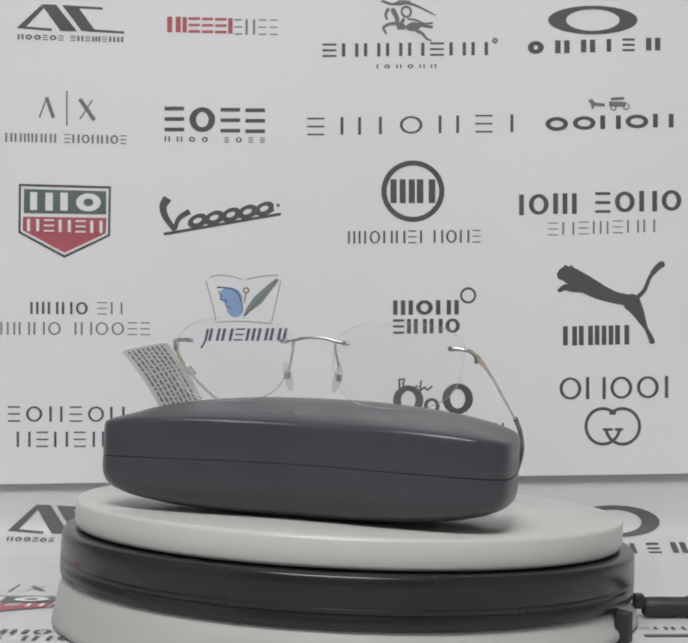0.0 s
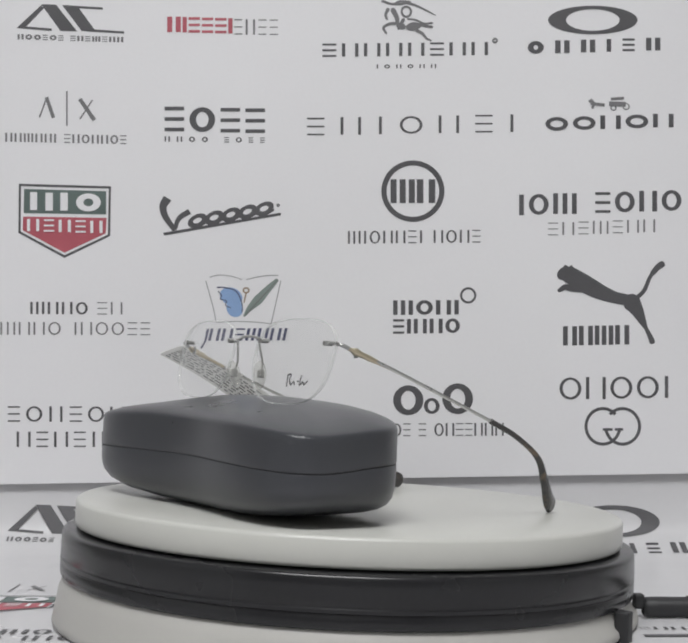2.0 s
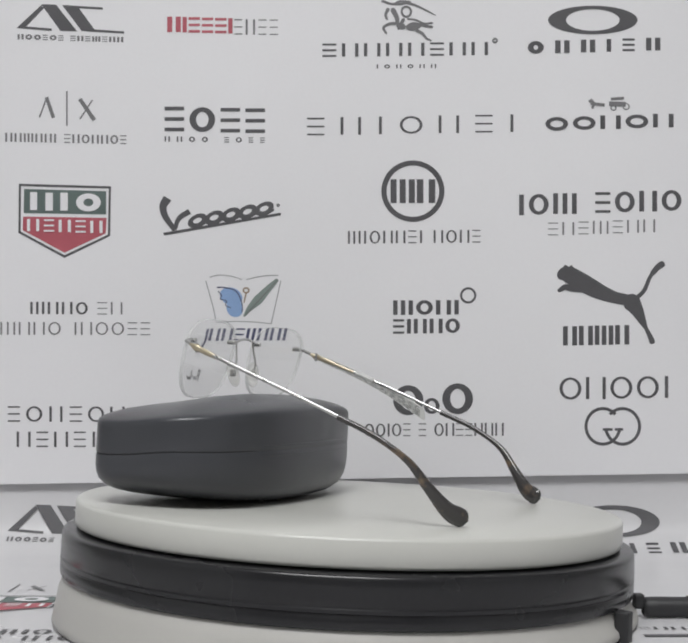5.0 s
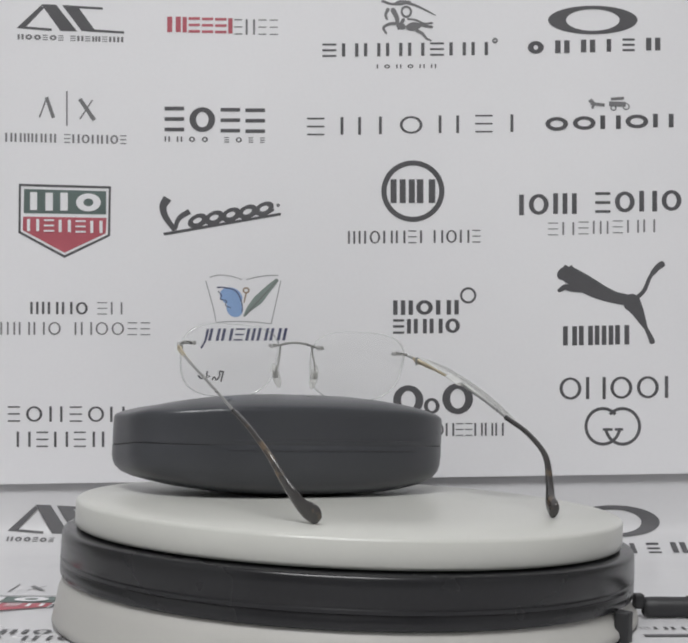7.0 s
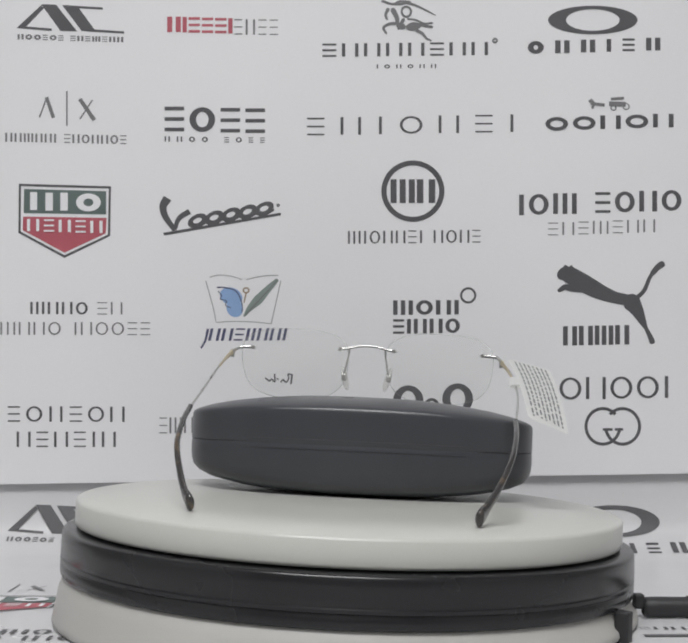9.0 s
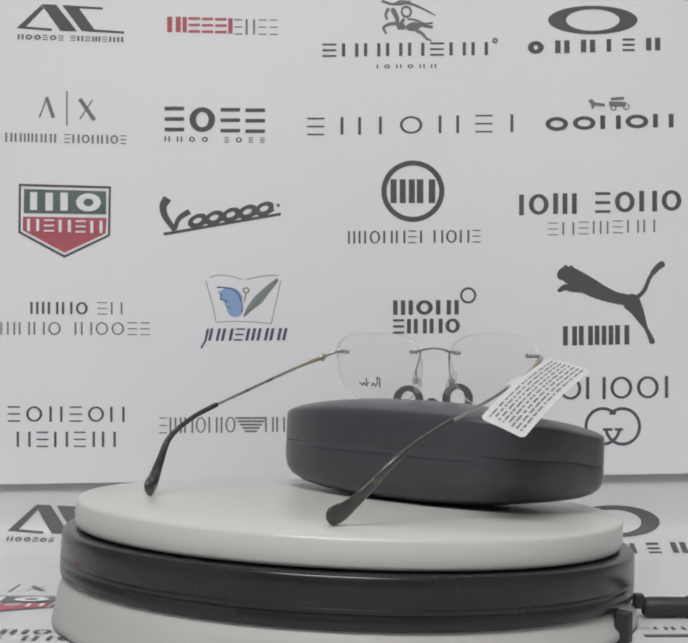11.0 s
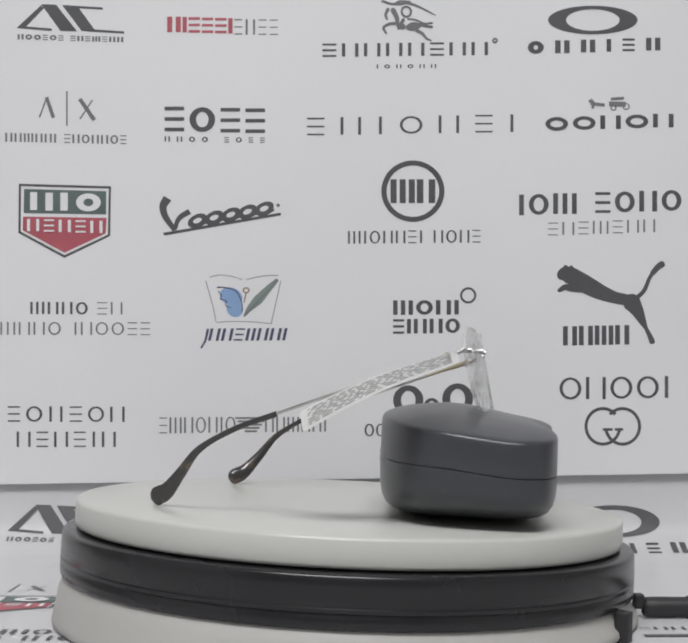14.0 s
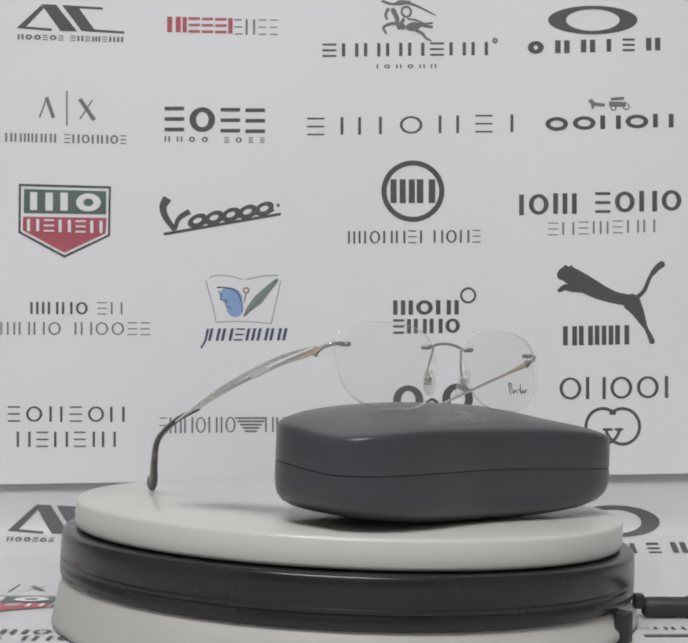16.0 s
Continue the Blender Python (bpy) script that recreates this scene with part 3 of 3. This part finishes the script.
def spectacle_case():
    thing = empty("spectacle_case", turned(0) @ CASE_REST, "closed dark grey leatherette spectacle case on the plate", "spectacle case")
    low_rings = [(0.0, 0.50, 0.44), (0.0003, 0.66, 0.58), (0.0010, 0.80, 0.73), (0.0024, 0.895, 0.852), (0.0046, 0.953, 0.925), (0.0080, 0.984, 0.969), (0.0125, 0.996, 0.990), (0.0180, 1.0, 1.0),
                 (0.0238, 1.0, 1.0), (0.0242, 0.9985, 0.998), (0.0243, 0.992, 0.99)]
    part("bottom_shell", bridge_rings(bmesh.new(), [case_ring(*r) for r in low_rings]), LEATHER, thing, "dark grey lower shell")
    lid = [(0.0246, 0.992, 0.99), (0.0248, 0.9985, 0.998), (0.0252, 1.0, 1.0), (0.031, 1.0, 1.0), (0.0375, 1.0, 0.9995), (0.0398, 0.9985, 0.997), (0.0411, 0.993, 0.988), (0.0420, 0.979, 0.968), (0.0429, 0.950, 0.930), (0.0442, 0.885, 0.84),
           (0.0454, 0.77, 0.69), (0.0463, 0.60, 0.49), (0.0469, 0.38, 0.28), (0.0471, 0.14, 0.08)]
    part("lid", bridge_rings(bmesh.new(), [case_ring(*r) for r in lid]), LEATHER, thing, "dark grey domed lid")
    hinge = []
    for z, k in ((0.0219, 0.990), (0.0221, 1.007), (0.0237, 1.007), (0.0240, 1.003), (0.0248, 1.003), (0.0251, 1.007), (0.0267, 1.007), (0.0269, 0.990)):
        row = []
        for p, q in zip(case_ring(z, 0.990, 0.990)[:73], case_ring(z, k, k)[:73]):
            if abs(q[0]) < 0.062:
                row.append(Vector(p).lerp(Vector(q), min(1.0, (0.0625 - abs(q[0])) / 0.016)))
        hinge.append(row)
    count = min(len(row) for row in hinge)
    hinge = [row[(len(row) - count) // 2:][:count] for row in hinge]
    part("hinge_strip", bridge_rings(bmesh.new(), hinge, False, False, loop=False), LEATHER, thing, "narrow raised hinge strip along one side")
    part("seam", bridge_rings(bmesh.new(), [case_ring(0.0238, 0.9945, 0.993), case_ring(0.0250, 0.9945, 0.993)]), SEAM, thing, "dark seam between lid and shell")
    return thing


CASE = spectacle_case()

# ---- rimless spectacles, leaning on the case with the temple tips on the plate ----
GLASSES_REST = pose(-0.0178, -0.0554, 0, 0, 0, -17)


def front_y(z):
    """The front leans: its lower edge stands further out."""
    return 0.001 + (z - 0.0706) * 0.21


def lens_outline(k, n=64):
    out = []
    for x, z in squircle(0.0264, 0.0170, 0.0178, 2.9, n):
        taper = 1 + 0.07 * z / 0.016
        out.append((0.0358 + k * (x * taper), 0.0622 + k * z))
    return out


def lens(side, thing):
    bm = bmesh.new()
    thick, rings = 0.0017, []

    def bow(x):
        return 0.0035 * ((x - 0.0) / 0.062) ** 2
    for k, off in ((0.02, 0.0), (0.5, 0.0), (0.985, 0.0)):
        rings.append([(side * x, front_y(z) + bow(x) + off, z) for x, z in lens_outline(k)])
    bridge_rings(bm, rings, True, False)
    bridge_rings(bm, [[(p[0], p[1] + thick, p[2]) for p in r] for r in rings], True, False)
    ob = part("lens", bm, LENS, thing, "clear rimless lens")
    ob.visible_shadow = False
    bm = bmesh.new()
    band = []
    for k, off in ((0.986, 0.0), (1.0, 0.0003), (1.0, thick - 0.0003), (0.986, thick)):
        band.append([(side * x, front_y(z) + bow(x) + off, z) for x, z in lens_outline(k)])
    bridge_rings(bm, band, False, False)
    edge = part("lens_edge", bm, LENS_EDGE, ob, "polished bevelled lens edge")
    edge.visible_shadow = False
    return ob


def temple(side, thing):
    """A thin steel arm with a tortoise sleeve that bends down to the plate."""
    S = Vector((1, 0, 0))
    out = 0.0018 if side < 0 else -0.0014
    wire = spline([(side * 0.0665, 0.0125, 0.0657), (side * (0.0693 + 0.6 * out), 0.026, 0.0607), (side * (0.0710 + out), 0.052, 0.0508), (side * 0.0712, 0.082, 0.0391)])
    arm = part("temple", rod(bmesh.new(), wire, [(0.0005, 0.00072)] * len(wire), 10, S), STEEL, thing, "thin polished steel temple arm")
    hinge = spline([(side * 0.0655, 0.0085, 0.0673), (side * 0.0664, 0.0125, 0.0657), (side * (0.0681 + 0.3 * out), 0.020, 0.0629), (side * (0.0696 + 0.7 * out), 0.031, 0.0588)], 8)
    swell = [i / (len(hinge) - 1) for i in range(len(hinge))]
    sizes = [(0.0006 + 0.0006 * math.exp(-((k - 0.25) / 0.16) ** 2), 0.00068 + 0.0009 * math.exp(-((k - 0.27) / 0.13) ** 2) + 0.0005 * math.exp(-((k - 0.55) / 0.16) ** 2)) for k in swell]
    part("hinge", rod(bmesh.new(), hinge, sizes, 12, S), GILT, arm, "pale gold hinge block")
    barrel = bmesh.new()
    rod(barrel, [Vector((side * 0.0658, 0.0118, z)) for z in (0.0638, 0.0641, 0.0675, 0.0678)], [(0.0006, 0.0006), (0.0009, 0.0009), (0.0009, 0.0009), (0.0006, 0.0006)], 12)
    part("hinge_barrel", barrel, STEEL, arm, "small steel hinge barrel")
    far = 0.0029 if side < 0 else -0.0012
    bent = 0.0030 if side < 0 else 0.0
    tip = spline([(side * 0.0712, 0.078, 0.0406), (side * 0.0710, 0.0935 + 0.3 * far, 0.0341), (side * (0.0697 - 0.3 * bent), 0.1076 + 0.6 * far, 0.0252), (side * (0.0660 - 0.7 * bent), 0.1160 + 0.8 * far, 0.0146), (side * (0.0622 - bent), 0.1222 + 0.9 * far, 0.0070), (side * (0.0594 - 0.8 * bent), 0.1266 + far, 0.0041), (side * (0.0576 - 0.5 * bent), 0.1296 + far, 0.0026)], 14)
    sizes = []
    for i in range(len(tip)):
        k = i / (len(tip) - 1)
        half = 0.0012 + 0.0027 * min(1.0, max(0.0, (k - 0.25) / 0.5)) ** 1.3
        end = math.sqrt(max(0.01, 1 - (max(0.0, k - 0.84) / 0.16) ** 2))
        sizes.append(((0.0011 + 0.0010 * k * k) * max(0.4, end), half * end))
    part("tip", rod(bmesh.new(), tip, sizes, 14, S), ACETATE, arm, "tortoise acetate sleeve and ear tip")
    ends = spline([(side * 0.0560, front_y(0.0692) + 0.0040, 0.0692), (side * 0.0598, front_y(0.0693) + 0.0044, 0.0693), (side * 0.0638, 0.0056, 0.0688), (side * 0.0655, 0.0088, 0.0674)], 5)
    part("end_piece", rod(bmesh.new(), ends, [(0.0008, 0.0009)] * len(ends), 10, Vector((0, 0, 1))), STEEL, thing, "steel end piece screwed to the lens")


def spectacles():
    thing = empty("spectacles", turned(0) @ GLASSES_REST, "rimless clear spectacles with steel arms leaning on the case", "spectacles")
    for side in (1, -1):
        lens(side, thing)
        temple(side, thing)
        z0 = 0.0703
        arm = spline([(side * 0.0088, front_y(z0) + 0.0012, z0), (side * 0.0092, 0.0026, 0.0668), (side * 0.0104, 0.0034, 0.0610), (side * 0.0111, 0.0024, 0.0572)], 6)
        holder = part("pad_arm", rod(bmesh.new(), arm, [(0.00045, 0.00045)] * len(arm), 8), STEEL, thing, "bent steel pad arm")
        bm = bmesh.new()
        bmesh.ops.create_uvsphere(bm, u_segments=16, v_segments=10, radius=1)
        bmesh.ops.transform(bm, verts=bm.verts, matrix=pose(side * 0.0106, 0.0022, 0.0556, 10, side * 14, 0) @ Matrix.Diagonal((0.0016, 0.0030, 0.0062, 1)))
        pad = part("nose_pad", bm, SOFT_CLEAR, holder, "clear silicone nose pad")
        pad.visible_shadow = False
        bm = bmesh.new()
        box(bm, side * 0.0111 - 0.0012, side * 0.0111 + 0.0012, 0.0012, 0.0036, 0.0545, 0.0578, 0.0005)
        part("pad_box", bm, STEEL, holder)
        for x, z, name in ((0.0134, 0.0700, "bridge_screw"), (0.0568, 0.0692, "lens_screw")):
            bm = bmesh.new()
            y = front_y(z) + 0.0035 * (x / 0.062) ** 2
            rod(bm, [Vector((side * x, y - 0.0009, z)), Vector((side * x, y + 0.0030, z))], [(0.0010, 0.0010)] * 2, 12, Vector((1, 0, 0)))
            part(name, bm, STEEL, thing)
    bar = spline([(-0.0150, front_y(0.0698) + 0.0024, 0.0698), (-0.010, front_y(0.0703) + 0.0020, 0.0704), (-0.005, front_y(0.0712) + 0.0016, 0.0716), (0, front_y(0.0715) + 0.0014, 0.0720),
                  (0.005, front_y(0.0712) + 0.0016, 0.0716), (0.010, front_y(0.0703) + 0.0020, 0.0704), (0.0150, front_y(0.0698) + 0.0024, 0.0698)], 5)
    part("bridge", rod(bmesh.new(), bar, [(0.0005, 0.0006)] * len(bar), 10, Vector((0, 1, 0))), STEEL, thing, "arched steel bridge")
    # small unreadable script mark on one lens, as plain strokes
    mark = Print(lambda u, v: Vector((0.0440 + u, front_y(0.0535 + v) + 0.0035 * ((0.0440 + u) / 0.062) ** 2 - 0.0002, 0.0535 + v)), thing, (0, -0.5, 0))
    mm = 0.0014
    mark.stroke([(-4.6 * mm, 1.9 * mm), (-4.2 * mm, -1.4 * mm)], 0.6 * mm)
    mark.curve([(-4.9 * mm, 1.9 * mm), (-3.2 * mm, 2.1 * mm), (-3.4 * mm, 0.6 * mm), (-2.4 * mm, -0.8 * mm), (-1.4 * mm, 0.1 * mm), (-0.6 * mm, -0.9 * mm)], 0.55 * mm)
    mark.stroke([(0.2 * mm, 0.2 * mm), (1.0 * mm, 0.3 * mm)], 0.5 * mm)
    mark.curve([(1.7 * mm, 2.0 * mm), (1.6 * mm, -0.8 * mm), (2.8 * mm, 0.1 * mm), (3.6 * mm, -0.6 * mm), (5.0 * mm, 0.5 * mm)], 0.55 * mm)
    mark.done("lens_mark", INK, "small dark script-like mark in plain strokes")
    paper_tag(thing)
    return thing


def paper_tag(thing):
    """A bent paper flag folded round one arm, printed with rows of small bars."""
    a0, b0 = Vector((-0.0690, 0.0078, 0.0682)), Vector((-0.0896, 0.0052, 0.0636))
    a1, b1 = Vector((-0.0770, 0.0675, 0.0420)), Vector((-0.0952, 0.0626, 0.0349))

    def at(s, t, lift=0.0):
        far = min(1.0, max(0.0, (s - 0.955) / 0.045))
        near = min(1.0, max(0.0, (0.03 - s) / 0.03))
        t = 0.5 + (t - 0.5) * (1 - 0.22 * (1 - math.sqrt(1 - 0.999 * far * far)) - 0.12 * near)
        p = a0.lerp(b0, t).lerp(a1.lerp(b1, t), s)
        bow = 0.0022 * math.sin(math.pi * min(1, s)) + 0.0003 * math.sin(math.pi * t)
        n = (a1 - a0).cross(b0 - a0).normalized()
        n = n if n.z > 0 else -n
        return p + n * (bow + lift)

    bm = bmesh.new()
    along = [0, 0.015, 0.03] + [0.08 + 0.0795 * i for i in range(12)] + [0.968, 0.979, 0.988, 0.994, 0.998, 1.0]
    last = len(along) - 1
    top = [[bm.verts.new(at(s, j / 8, 0.00012)) for j in range(9)] for s in along]
    bot = [[bm.verts.new(at(s, j / 8, -0.00012)) for j in range(9)] for s in along]
    for i in range(last):
        for j in range(8):
            bm.faces.new((top[i][j], top[i + 1][j], top[i + 1][j + 1], top[i][j + 1]))
            bm.faces.new((bot[i][j], bot[i][j + 1], bot[i + 1][j + 1], bot[i + 1][j]))
        for j in (0, 8):
            bm.faces.new((top[i][j], top[i + 1][j], bot[i + 1][j], bot[i][j]))
    for j in range(8):
        for i in (0, last):
            bm.faces.new((top[i][j], top[i][j + 1], bot[i][j + 1], bot[i][j]))
    tag = part("paper_tag", bm, PAPER, thing, "white paper tag with rows of tiny unreadable print")
    loop = spline([(-0.0716, 0.0325, 0.0588), (-0.0719, 0.0370, 0.0570), (-0.0722, 0.0415, 0.0552)], 3)
    part("tag_fold", rod(bmesh.new(), loop, [(0.0030, 0.0010)] * len(loop), 10), PAPER, tag, "white folded end of the tag round the arm")
    rng = random.Random(4)
    for face in (1, -1):
        ink = Print(lambda s, t: at(s, t, face * 0.0003), tag, (0, 0, 0))
        for row in range(8):
            t0, s = 0.13 + row * 0.102, 0.04
            while s < 0.94:
                w = rng.uniform(0.02, 0.075)
                e = min(0.955, s + w)
                ink.poly([(s, t0), (e, t0), (e, t0 + 0.040), (s, t0 + 0.040)])
                s = e + rng.uniform(0.012, 0.03)
        ink.done("tag_print", TAG_INK)


SPECTACLES = spectacles()


def motions():
    steps = [0.5 * i for i in range(33)]
    walk(PLATE_PART, [(t, pose(0, 0, 0, 0, 0, -0.486 + RATE * t)) for t in steps])
    walk(CASE, [(t, turned(t) @ CASE_REST) for t in steps])
    walk(SPECTACLES, [(t, turned(t) @ GLASSES_REST) for t in steps])


motions()
